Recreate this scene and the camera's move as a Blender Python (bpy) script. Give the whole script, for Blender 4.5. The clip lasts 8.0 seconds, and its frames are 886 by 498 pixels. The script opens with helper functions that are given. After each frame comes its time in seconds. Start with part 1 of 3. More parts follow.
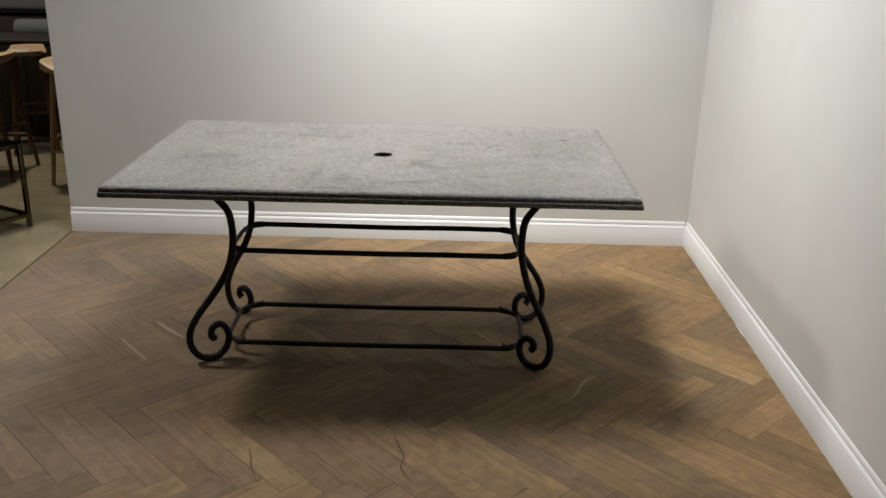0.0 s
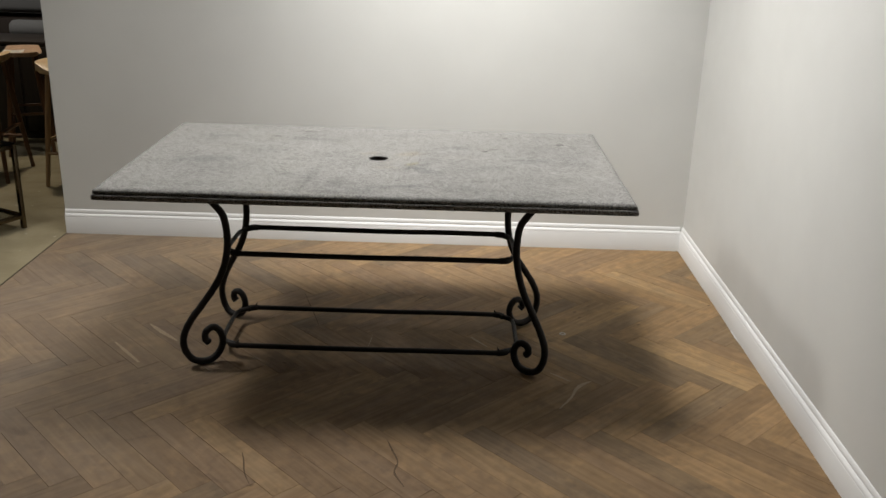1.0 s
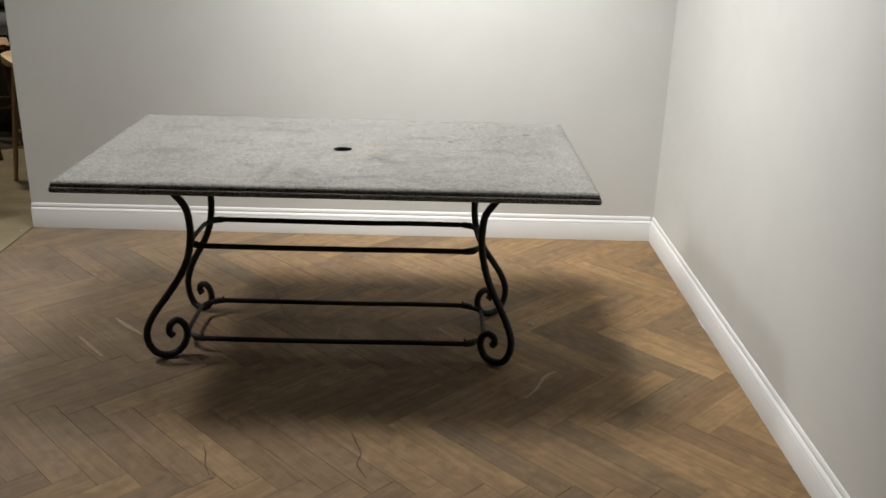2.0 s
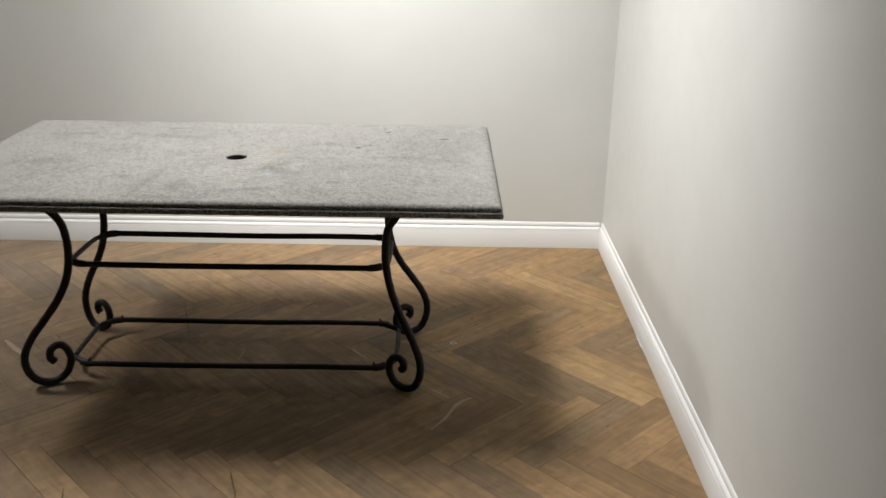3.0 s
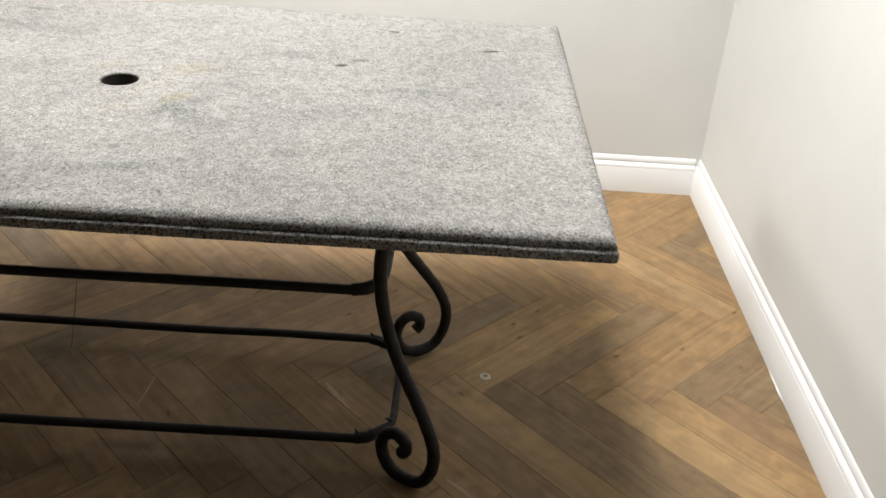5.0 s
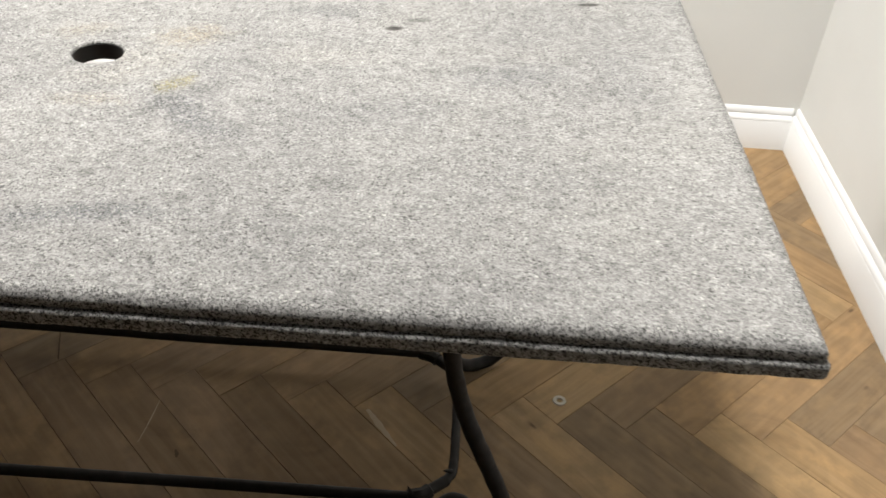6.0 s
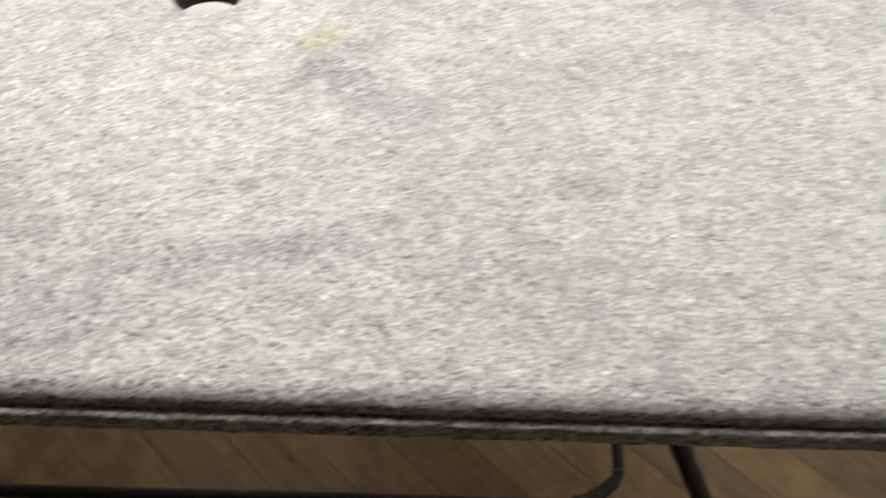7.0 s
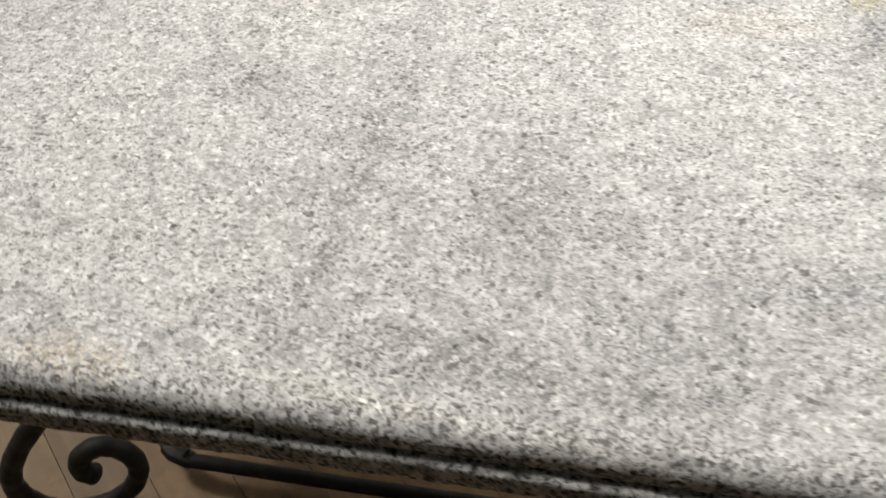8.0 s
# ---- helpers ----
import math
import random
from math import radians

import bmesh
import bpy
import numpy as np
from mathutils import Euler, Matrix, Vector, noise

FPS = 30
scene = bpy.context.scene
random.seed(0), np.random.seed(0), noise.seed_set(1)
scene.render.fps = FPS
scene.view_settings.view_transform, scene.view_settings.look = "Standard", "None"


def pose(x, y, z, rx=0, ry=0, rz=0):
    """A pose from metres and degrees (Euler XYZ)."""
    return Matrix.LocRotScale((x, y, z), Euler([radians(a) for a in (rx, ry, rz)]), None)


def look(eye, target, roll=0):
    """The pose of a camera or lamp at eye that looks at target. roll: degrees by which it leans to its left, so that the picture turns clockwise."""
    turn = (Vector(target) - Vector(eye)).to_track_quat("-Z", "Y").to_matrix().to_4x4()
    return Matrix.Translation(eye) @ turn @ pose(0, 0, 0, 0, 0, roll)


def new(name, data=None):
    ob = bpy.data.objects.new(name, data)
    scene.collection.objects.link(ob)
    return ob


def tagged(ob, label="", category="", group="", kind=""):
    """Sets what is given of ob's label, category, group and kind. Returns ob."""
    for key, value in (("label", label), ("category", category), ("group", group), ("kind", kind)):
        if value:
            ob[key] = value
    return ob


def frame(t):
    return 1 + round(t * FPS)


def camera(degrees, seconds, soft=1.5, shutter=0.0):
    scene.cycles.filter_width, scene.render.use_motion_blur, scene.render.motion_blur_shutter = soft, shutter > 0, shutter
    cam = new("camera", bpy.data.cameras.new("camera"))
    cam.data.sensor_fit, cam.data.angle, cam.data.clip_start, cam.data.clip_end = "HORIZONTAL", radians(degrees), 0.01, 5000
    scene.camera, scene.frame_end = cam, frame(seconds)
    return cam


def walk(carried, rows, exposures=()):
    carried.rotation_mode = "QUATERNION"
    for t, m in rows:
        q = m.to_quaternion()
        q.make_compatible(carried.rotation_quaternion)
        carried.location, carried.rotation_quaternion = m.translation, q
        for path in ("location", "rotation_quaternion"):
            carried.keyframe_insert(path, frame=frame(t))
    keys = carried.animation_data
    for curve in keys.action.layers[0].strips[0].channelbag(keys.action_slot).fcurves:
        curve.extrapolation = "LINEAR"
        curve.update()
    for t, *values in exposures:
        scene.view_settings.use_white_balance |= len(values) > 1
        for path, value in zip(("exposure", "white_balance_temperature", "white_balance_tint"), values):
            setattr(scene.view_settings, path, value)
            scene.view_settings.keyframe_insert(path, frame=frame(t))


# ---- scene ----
cam = camera(51.8, 8.0, soft=1.5, shutter=0.3)
PATH = [
    (0, (-1.179, -4.423, 1.56), (-1.2, -2.544, 0.877), 1.2),
    (0.5, (-1.169, -4.423, 1.561), (-1.191, -2.542, 0.883), 1.3),
    (1, (-1.176, -4.417, 1.564), (-1.188, -2.536, 0.887), 1.6),
    (1.2, (-1.176, -4.416, 1.565), (-1.188, -2.534, 0.887), 1.7),
    (2.3, (-0.998, -4.393, 1.538), (-0.968, -2.518, 0.842), 1.5),
    (2.5, (-0.888, -4.333, 1.529), (-0.875, -2.459, 0.831), 1.1),
    (2.75, (-0.798, -4.247, 1.530), (-0.794, -2.373, 0.841), 0.9),
    (3, (-0.753, -4.123, 1.531), (-0.75, -2.25, 0.829), 0.9),
    (3.25, (-0.738, -3.926, 1.504), (-0.722, -2.060, 0.786), 0.6),
    (3.5, (-0.731, -3.725, 1.464), (-0.684, -1.871, 0.717), 0.3),
    (4, (-0.712, -3.354, 1.431), (-0.713, -1.54, 0.59), 1.0),
    (4.5, (-0.75, -3.086, 1.413), (-0.817, -1.326, 0.464), 2.4),
    (4.7, (-0.783, -2.958, 1.384), (-0.804, -1.209, 0.413), 3.1),
    (5.8, (-0.934, -2.366, 1.327), (-0.904, -0.746, 0.155), 4.1),
    (6, (-0.953, -2.299, 1.308), (-0.953, -0.708, 0.096), 4.1),
    (6.2, (-0.972, -2.247, 1.294), (-0.991, -0.678, 0.052), 4.1),
    (6.3, (-0.998, -2.214, 1.277), (-1.002, -0.660, 0.018), 4.4),
    (6.4, (-1.011, -2.183, 1.268), (-1.005, -0.643, -0.008), 4.4),
    (6.5, (-1.031, -2.140, 1.265), (-1.001, -0.630, -0.046), 4.4),
    (6.8, (-1.134, -2.052, 1.236), (-1.042, -0.584, -0.121), 4.5),
    (6.9, (-1.178, -2.023, 1.231), (-1.085, -0.582, -0.153), 4.2),
    (7, (-1.215, -2.013, 1.220), (-1.165, -0.587, -0.182), 3.4),
    (7.2, (-1.292, -1.988, 1.193), (-1.352, -0.610, -0.253), 2.4),
    (7.3, (-1.329, -1.980, 1.177), (-1.456, -0.622, -0.286), 1.9),
    (7.5, (-1.410, -1.960, 1.148), (-1.601, -0.636, -0.339), 1.8),
    (7.7, (-1.486, -1.921, 1.126), (-1.681, -0.601, -0.362), 1.8),
    (7.8, (-1.508, -1.904, 1.122), (-1.722, -0.580, -0.362), 1.3),
    (8, (-1.548, -1.883, 1.108), (-1.735, -0.541, -0.363), 0.9),
]
walk(cam, [(t, look(eye, target, roll)) for t, eye, target, roll in PATH],
     exposures=[(0.0, 0.01), (1.2, 0.0), (2.5, 0.18), (3.5, 0.31), (4.5, 0.53), (6.0, 0.64), (6.6, 0.67), (7.0, 0.81), (7.4, 0.91), (8.0, 0.79)])

# ---- world and lamps: an indoor showroom at night, lit by unseen ceiling spots only ----
world = bpy.data.worlds.new("world")
scene.world = world
world.use_nodes = True
world.node_tree.nodes["Background"].inputs["Color"].default_value = (0.02, 0.02, 0.025, 1)
world.node_tree.nodes["Background"].inputs["Strength"].default_value = 0.2

CEIL = 3.27


def spot(name, at, aim, watts, cone, blend=0.8, radius=0.05, colour=(1.0, 0.98, 0.96)):
    data = bpy.data.lights.new(name, "SPOT")
    data.energy, data.spot_size, data.spot_blend = watts, radians(cone), blend
    data.shadow_soft_size, data.color = radius, colour
    ob = new(name, data)
    ob.matrix_world = look(at, aim)
    return ob


# four spots set from the wall pools and table shadows; no fitting is seen
spot("spot_over_table", (-1.40, -1.02, 3.20), (-1.40, -1.02, 0.0), 358, 121, 1.0, 0.60)
spot("spot_back_wall", (-1.02, -0.95, 3.20), (-1.02, 0.0, 1.85), 390, 70, 1.0, 0.2)
spot("spot_side_wall", (-1.30, -1.25, 3.20), (0.0, -1.25, 1.68), 314, 72, 1.0, 0.24)
spot("spot_from_aisle", (-3.72, -0.82, 3.20), (-1.7, -1.2, 0.0), 295, 90, 1.0, 0.34, (1.0, 0.965, 0.915))
# made-up fill lamps for the aisle floor, stools and sofa
spot("fill_aisle_far", (-5.9, -0.9, 3.20), (-3.4, -1.0, 0.0), 50, 100, 1.0, 0.12, (1.0, 0.96, 0.90))
spot("fill_aisle_near", (-3.95, -0.95, 3.20), (-3.75, -0.80, 0.0), 92, 54, 1.0, 0.15, (1.0, 0.95, 0.87))
spot("fill_stools", (-3.95, 1.55, 3.20), (-3.9, 1.3, 0.0), 190, 70, 1.0, 0.12, (1.0, 0.88, 0.70))
spot("fill_sofa", (-5.6, 2.6, 3.20), (-5.0, 3.8, 0.5), 180, 105, 1.0, 0.15)


# ---- materials ----
class Nodes:
    """Short writing for a node material."""

    def __init__(self, name):
        self.mat = bpy.data.materials.new(name)
        self.mat.use_nodes = True
        self.tree = self.mat.node_tree
        self.bsdf = self.tree.nodes["Principled BSDF"]

    def add(self, kind):
        return self.tree.nodes.new(kind)

    def link(self, a, b):
        self.tree.links.new(a, b)

    def put(self, socket, value):
        if isinstance(value, bpy.types.NodeSocket):
            self.link(value, socket)
        else:
            socket.default_value = value

    def math(self, op, a, b=0.0, c=0.0, clamp=False):
        node = self.add("ShaderNodeMath")
        node.operation, node.use_clamp = op, clamp
        for socket, value in zip(node.inputs, (a, b, c)):
            self.put(socket, value)
        return node.outputs[0]

    def vec(self, op, a, b=(0, 0, 0)):
        node = self.add("ShaderNodeVectorMath")
        node.operation = op
        self.put(node.inputs[0], a)
        self.put(node.inputs[1], b)
        return node.outputs["Value"] if op in ("LENGTH", "DISTANCE", "DOT_PRODUCT") else node.outputs[0]

    def scaled(self, vector, scale, turn=0.0, shift=(0, 0, 0)):
        node = self.add("ShaderNodeMapping")
        self.put(node.inputs["Vector"], vector)
        node.inputs["Scale"].default_value = scale
        node.inputs["Rotation"].default_value = (0, 0, turn)
        self.put(node.inputs["Location"], shift)
        return node.outputs[0]

    def noise(self, vector, scale, detail=4.0, rough=0.55, distort=0.0):
        node = self.add("ShaderNodeTexNoise")
        self.put(node.inputs["Vector"], vector)
        node.inputs["Scale"].default_value = scale
        node.inputs["Detail"].default_value = detail
        node.inputs["Roughness"].default_value = rough
        node.inputs["Distortion"].default_value = distort
        return node.outputs[0]

    def ramp(self, fac, stops, mode="LINEAR"):
        node = self.add("ShaderNodeValToRGB")
        self.put(node.inputs[0], fac)
        ramp = node.color_ramp
        ramp.interpolation = mode
        while len(ramp.elements) < len(stops):
            ramp.elements.new(0.5)
        for element, (at, colour) in zip(ramp.elements, stops):
            element.position = at
            element.color = (*colour, 1) if isinstance(colour, tuple) else (colour, colour, colour, 1)
        return node.outputs[0]

    def mix(self, fac, a, b, mode="MIX"):
        node = self.add("ShaderNodeMix")
        node.data_type, node.blend_type = "RGBA", mode
        self.put(node.inputs[0], fac)
        for socket, value in ((node.inputs[6], a), (node.inputs[7], b)):
            self.put(socket, (*value, 1) if isinstance(value, tuple) else value)
        return node.outputs[2]

    def range(self, value, a, b, c=0.0, d=1.0, smooth=True):
        node = self.add("ShaderNodeMapRange")
        node.interpolation_type = "SMOOTHSTEP" if smooth else "LINEAR"
        self.put(node.inputs[0], value)
        for socket, number in zip(node.inputs[1:5], (a, b, c, d)):
            socket.default_value = number
        return node.outputs[0]

    def bump(self, height, strength, distance):
        node = self.add("ShaderNodeBump")
        self.put(node.inputs["Height"], height)
        node.inputs["Strength"].default_value = strength
        node.inputs["Distance"].default_value = distance
        self.link(node.outputs[0], self.bsdf.inputs["Normal"])

    def end(self, colour, rough=0.5, metal=0.0, gloss=0.5):
        self.put(self.bsdf.inputs["Base Color"], (*colour, 1) if isinstance(colour, tuple) else colour)
        self.put(self.bsdf.inputs["Roughness"], rough)
        self.put(self.bsdf.inputs["Metallic"], metal)
        self.put(self.bsdf.inputs["Specular IOR Level"], gloss)
        return self.mat


def object_coords(n):
    return n.add("ShaderNodeTexCoord").outputs["Object"]


def paint_material(name, colour, rough, grain=420.0, depth=0.0004, vary=0.04):
    n = Nodes(name)
    p = object_coords(n)
    stipple = n.noise(p, grain, 2.0)
    cloud = n.noise(p, 1.7, 3.0)
    tone = n.mix(n.range(cloud, 0.3, 0.7, 0.0, 1.0), tuple(c * 0.97 for c in colour), tuple(min(1, c * 1.02) for c in colour))
    n.bump(stipple, 0.25, depth)
    return n.end(tone, n.range(n.noise(p, 9.0), 0.3, 0.7, rough - vary, rough + vary), gloss=0.4)


def wood_floor_material(name, loose, tones):
    """Oiled smoked oak, a tone of its own for each plank."""
    n = Nodes(name)
    uv = n.add("ShaderNodeTexCoord").outputs["UV"]
    if loose:
        rnd = n.add("ShaderNodeNewGeometry").outputs["Random Per Island"]
    else:
        rnd = n.add("ShaderNodeObjectInfo").outputs["Random"]
    shift = n.add("ShaderNodeCombineXYZ")
    n.put(shift.inputs[0], n.math("MULTIPLY", rnd, 37.0))
    n.put(shift.inputs[1], n.math("MULTIPLY", rnd, 91.0))
    p = n.vec("ADD", uv, shift.outputs[0])
    warp = n.noise(n.scaled(p, (2.2, 9.0, 1.0)), 1.0, 3.0)
    bend = n.add("ShaderNodeCombineXYZ")
    n.put(bend.inputs[1], n.math("MULTIPLY", warp, 0.05))
    q = n.vec("ADD", p, bend.outputs[0])
    grain = n.noise(n.scaled(q, (3.0, 60.0, 1.0)), 1.0, 5.0, 0.55)
    fine = n.noise(n.scaled(q, (16.0, 420.0, 1.0)), 1.0, 3.0, 0.6)
    patch = n.noise(n.scaled(p, (7.0, 16.0, 1.0)), 1.0, 4.0, 0.6, 0.8)
    base = n.ramp(rnd, [(k / len(tones), c) for k, c in enumerate(tones)], "CONSTANT")
    dark = n.mix(1.0, base, (0.84, 0.82, 0.80), "MULTIPLY")
    light = n.mix(1.0, base, (1.10, 1.10, 1.10), "MULTIPLY")
    tone = n.mix(n.range(grain, 0.30, 0.72), dark, light)
    tone = n.mix(n.range(patch, 0.35, 0.70, 0.0, 0.8), tone, n.mix(n.range(n.noise(p, 19.0, 3.0), 0.35, 0.65), n.mix(1.0, base, (0.78, 0.78, 0.80), "MULTIPLY"), n.mix(1.0, base, (1.25, 1.20, 1.10), "MULTIPLY")))
    tone = n.mix(n.range(fine, 0.54, 0.76, 0.0, 0.07), tone, (0.08, 0.055, 0.035))
    # knots: a few dark eyes along the plank
    cell = n.add("ShaderNodeTexVoronoi")
    cell.voronoi_dimensions = "2D"
    n.put(cell.inputs["Vector"], n.scaled(n.vec("ADD", p, bend.outputs[0]), (4.2, 9.5, 1.0)))
    cell.inputs["Scale"].default_value = 1.0
    eye = n.range(n.math("ADD", cell.outputs["Distance"], n.math("MULTIPLY", n.noise(p, 90.0, 3.0), 0.06)), 0.035, 0.095, 1.0, 0.0)
    gate = n.range(n.noise(n.scaled(p, (2.0, 3.0, 1.0)), 1.0, 0.0), 0.64, 0.68)
    tone = n.mix(n.math("MULTIPLY", n.math("MULTIPLY", eye, gate), 0.75), tone, (0.045, 0.03, 0.02))
    # greyer in broad clouds towards the aisle, slightly warmer elsewhere
    place = n.add("ShaderNodeNewGeometry").outputs["Position"]
    spot_at = n.add("ShaderNodeSeparateXYZ")
    n.link(place, spot_at.inputs[0])
    wander = n.math("MULTIPLY", n.noise(place, 2.4, 3.0), 0.9)
    greyed = n.range(n.math("SUBTRACT", wander, spot_at.outputs[0]), 2.05, 3.1)
    grey_clouds = n.math("MULTIPLY", n.range(n.noise(place, 1.6, 4.0), 0.30, 0.70, 0.25, 0.6), greyed)
    tone = n.mix(n.math("SUBTRACT", 1.0, greyed), tone, n.mix(1.0, tone, (1.04, 0.99, 0.91), "MULTIPLY"))
    tone = n.mix(grey_clouds, tone, (0.163, 0.133, 0.104))
    smear = n.noise(place, 7.0, 5.0, 0.6, 1.2)
    tone = n.mix(n.range(smear, 0.50, 0.72, 0.0, 0.7), tone, n.mix(1.0, tone, (1.22, 1.20, 1.15), "MULTIPLY"))
    tone = n.mix(n.range(smear, 0.28, 0.48, 0.7, 0.0), tone, n.mix(1.0, tone, (0.78, 0.78, 0.80), "MULTIPLY"))
    # the oak grows warmer and slightly brighter towards the side wall
    golden = n.range(n.math("ADD", spot_at.outputs[0], n.math("MULTIPLY", n.noise(place, 3.2, 3.0), 0.7)), -0.75, 0.10, 0.0, 0.9)
    tone = n.mix(golden, tone, n.mix(1.0, tone, (1.08, 1.04, 0.93), "MULTIPLY"))
    n.bump(n.math("ADD", n.math("MULTIPLY", grain, 0.6), n.math("MULTIPLY", fine, 0.4)), 0.22, 0.0008)
    return n.end(tone, n.range(grain, 0.3, 0.7, 0.72, 0.56), gloss=0.14)


HALF_X, HALF_Y = 0.8670, 0.5135
TOP, UNDER, SLAB = 0.740, 0.7028, 0.7200   # the tabletop: upper face, foot of the lip, underside of the slab


def granite_material():
    n = Nodes("granite")
    p = object_coords(n)

    wob = n.add("ShaderNodeTexNoise")
    n.put(wob.inputs["Vector"], p)
    wob.inputs["Scale"].default_value = 340.0
    pw = n.vec("ADD", p, n.vec("MULTIPLY", n.vec("SUBTRACT", wob.outputs["Color"], (0.5, 0.5, 0.5)), (0.0046, 0.0046, 0.0046)))

    def cells(scale, shift):
        node = n.add("ShaderNodeTexVoronoi")
        n.put(node.inputs["Vector"], n.vec("ADD", pw, shift))
        node.inputs["Scale"].default_value = scale
        sep = n.add("ShaderNodeSeparateColor")
        n.link(node.outputs["Color"], sep.inputs[0])
        return sep.outputs[0]

    feldspar = n.ramp(cells(380.0, (0, 0, 0)), [(0.0, 0.16), (0.25, 0.20), (0.5, 0.235), (0.75, 0.28), (1.0, 0.36)])
    quartz = n.ramp(n.noise(pw, 250.0, 3.0, 0.65), [(0.34, 0.125), (0.5, 0.235), (0.66, 0.37)])
    tone = n.mix(0.52, feldspar, quartz)
    clump = n.range(n.noise(p, 26.0, 3.0), 0.35, 0.65, 0.55, 1.0)
    dark_grain = n.noise(n.vec("ADD", pw, (7, 5, 1)), 400.0, 2.0, 0.6)
    mica = n.range(dark_grain, 0.535, 0.635)
    # black flecks thicken on the moulded edge; its shade is put into their colour
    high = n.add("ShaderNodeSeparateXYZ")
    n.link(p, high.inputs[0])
    shaded_edge = n.range(high.outputs[2], TOP - 0.008, TOP - 0.0004, 1.0, 0.0)
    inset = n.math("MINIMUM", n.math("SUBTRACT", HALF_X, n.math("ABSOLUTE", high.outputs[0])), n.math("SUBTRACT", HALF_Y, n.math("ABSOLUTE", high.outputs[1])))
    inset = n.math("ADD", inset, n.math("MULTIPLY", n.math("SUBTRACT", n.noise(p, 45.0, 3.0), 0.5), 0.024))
    shaded_edge = n.math("MAXIMUM", shaded_edge, n.range(inset, 0.014, 0.034, 0.75, 0.0))
    flecks = n.math("MAXIMUM", n.math("MULTIPLY", mica, clump), n.math("MULTIPLY", shaded_edge, n.range(dark_grain, 0.495, 0.58)))
    tone = n.mix(n.math("MULTIPLY", flecks, n.math("ADD", 0.70, n.math("MULTIPLY", shaded_edge, 0.28))), tone, (0.026, 0.025, 0.025))
    milky = n.range(n.noise(n.vec("ADD", pw, (2, 6, 3)), 270.0, 2.0, 0.5), 0.60, 0.70, 0.0, 0.5)
    tone = n.mix(milky, tone, (0.40, 0.395, 0.38))
    biotite = n.range(cells(360.0, (1, 8, 6)), 0.945, 0.97, 0.0, 0.58)
    tone = n.mix(biotite, tone, (0.022, 0.021, 0.020))
    flake = n.range(cells(420.0, (2, 9, 4)), 0.980, 0.992)
    tone = n.mix(n.math("MULTIPLY", flake, 0.4), tone, (0.60, 0.59, 0.56))
    tone = n.mix(1.0, tone, (1.022, 1.0, 0.952), "MULTIPLY")
    grit = n.noise(p, 75.0, 5.0, 0.72)
    tone = n.mix(1.0, tone, n.ramp(grit, [(0.32, 0.75), (0.5, 1.06), (0.68, 1.30)]), "MULTIPLY")
    rusty = n.range(n.noise(p, 5.0, 4.0), 0.5, 0.72, 0.0, 0.12)
    tone = n.mix(rusty, tone, n.mix(1.0, tone, (1.0, 0.985, 0.90), "MULTIPLY"))
    cloudy = n.range(n.noise(p, 3.1, 5.0, 0.6), 0.46, 0.64, 0.0, 0.42)
    tone = n.mix(cloudy, tone, n.mix(1.0, tone, (0.74, 0.745, 0.755), "MULTIPLY"))

    ragged = n.noise(p, 60.0, 4.0, 0.65)
    speck = n.range(cells(520.0, (4, 4, 8)), 0.35, 0.6, 0.12, 1.35)

    def stain(tone, x, y, rx, ry, turn, tint, amount):
        q = n.scaled(n.vec("SUBTRACT", p, (x, y, 0)), (1, 1, 0))
        q = n.scaled(q, (1, 1, 1), radians(-turn))
        q = n.vec("MULTIPLY", q, (1 / rx, 1 / ry, 0))
        edge = n.math("ADD", n.vec("LENGTH", q), n.math("MULTIPLY", n.math("SUBTRACT", ragged, 0.5), 1.6 if max(rx, ry) > 0.03 else 0.7))
        mask = n.range(edge, 0.15, 1.25, amount, 0.0) if max(rx, ry) > 0.03 else n.range(edge, 0.6, 1.2, amount, 0.0)
        if max(rx, ry) > 0.03:
            mask = n.math("MULTIPLY", mask, speck, clamp=True)
        return n.mix(mask, tone, n.mix(1.0, tone, tint, "MULTIPLY"))

    grey, dark, black = (0.60, 0.615, 0.645), (0.50, 0.50, 0.50), (0.12, 0.11, 0.10)
    for x, y, rx, ry, turn, tint, amount in STAINS:
        tone = stain(tone, x, y, rx, ry, turn, {"g": grey, "d": dark, "b": black, "y": (0.90, 0.83, 0.52), "o": (1.06, 0.97, 0.84), "r": (1.03, 0.93, 0.78), "w": (1.14, 1.12, 1.08)}[tint], amount)
    rough = n.range(n.noise(p, 300.0, 2.0), 0.3, 0.7, 0.55, 0.78)
    pitted = n.math("SUBTRACT", n.math("MULTIPLY", n.noise(pw, 300.0, 4.0, 0.65), 1.4), n.math("ADD", n.math("MULTIPLY", mica, 0.55), biotite))
    n.bump(pitted, 0.45, 0.0010)
    return n.end(tone, rough, gloss=0.12)


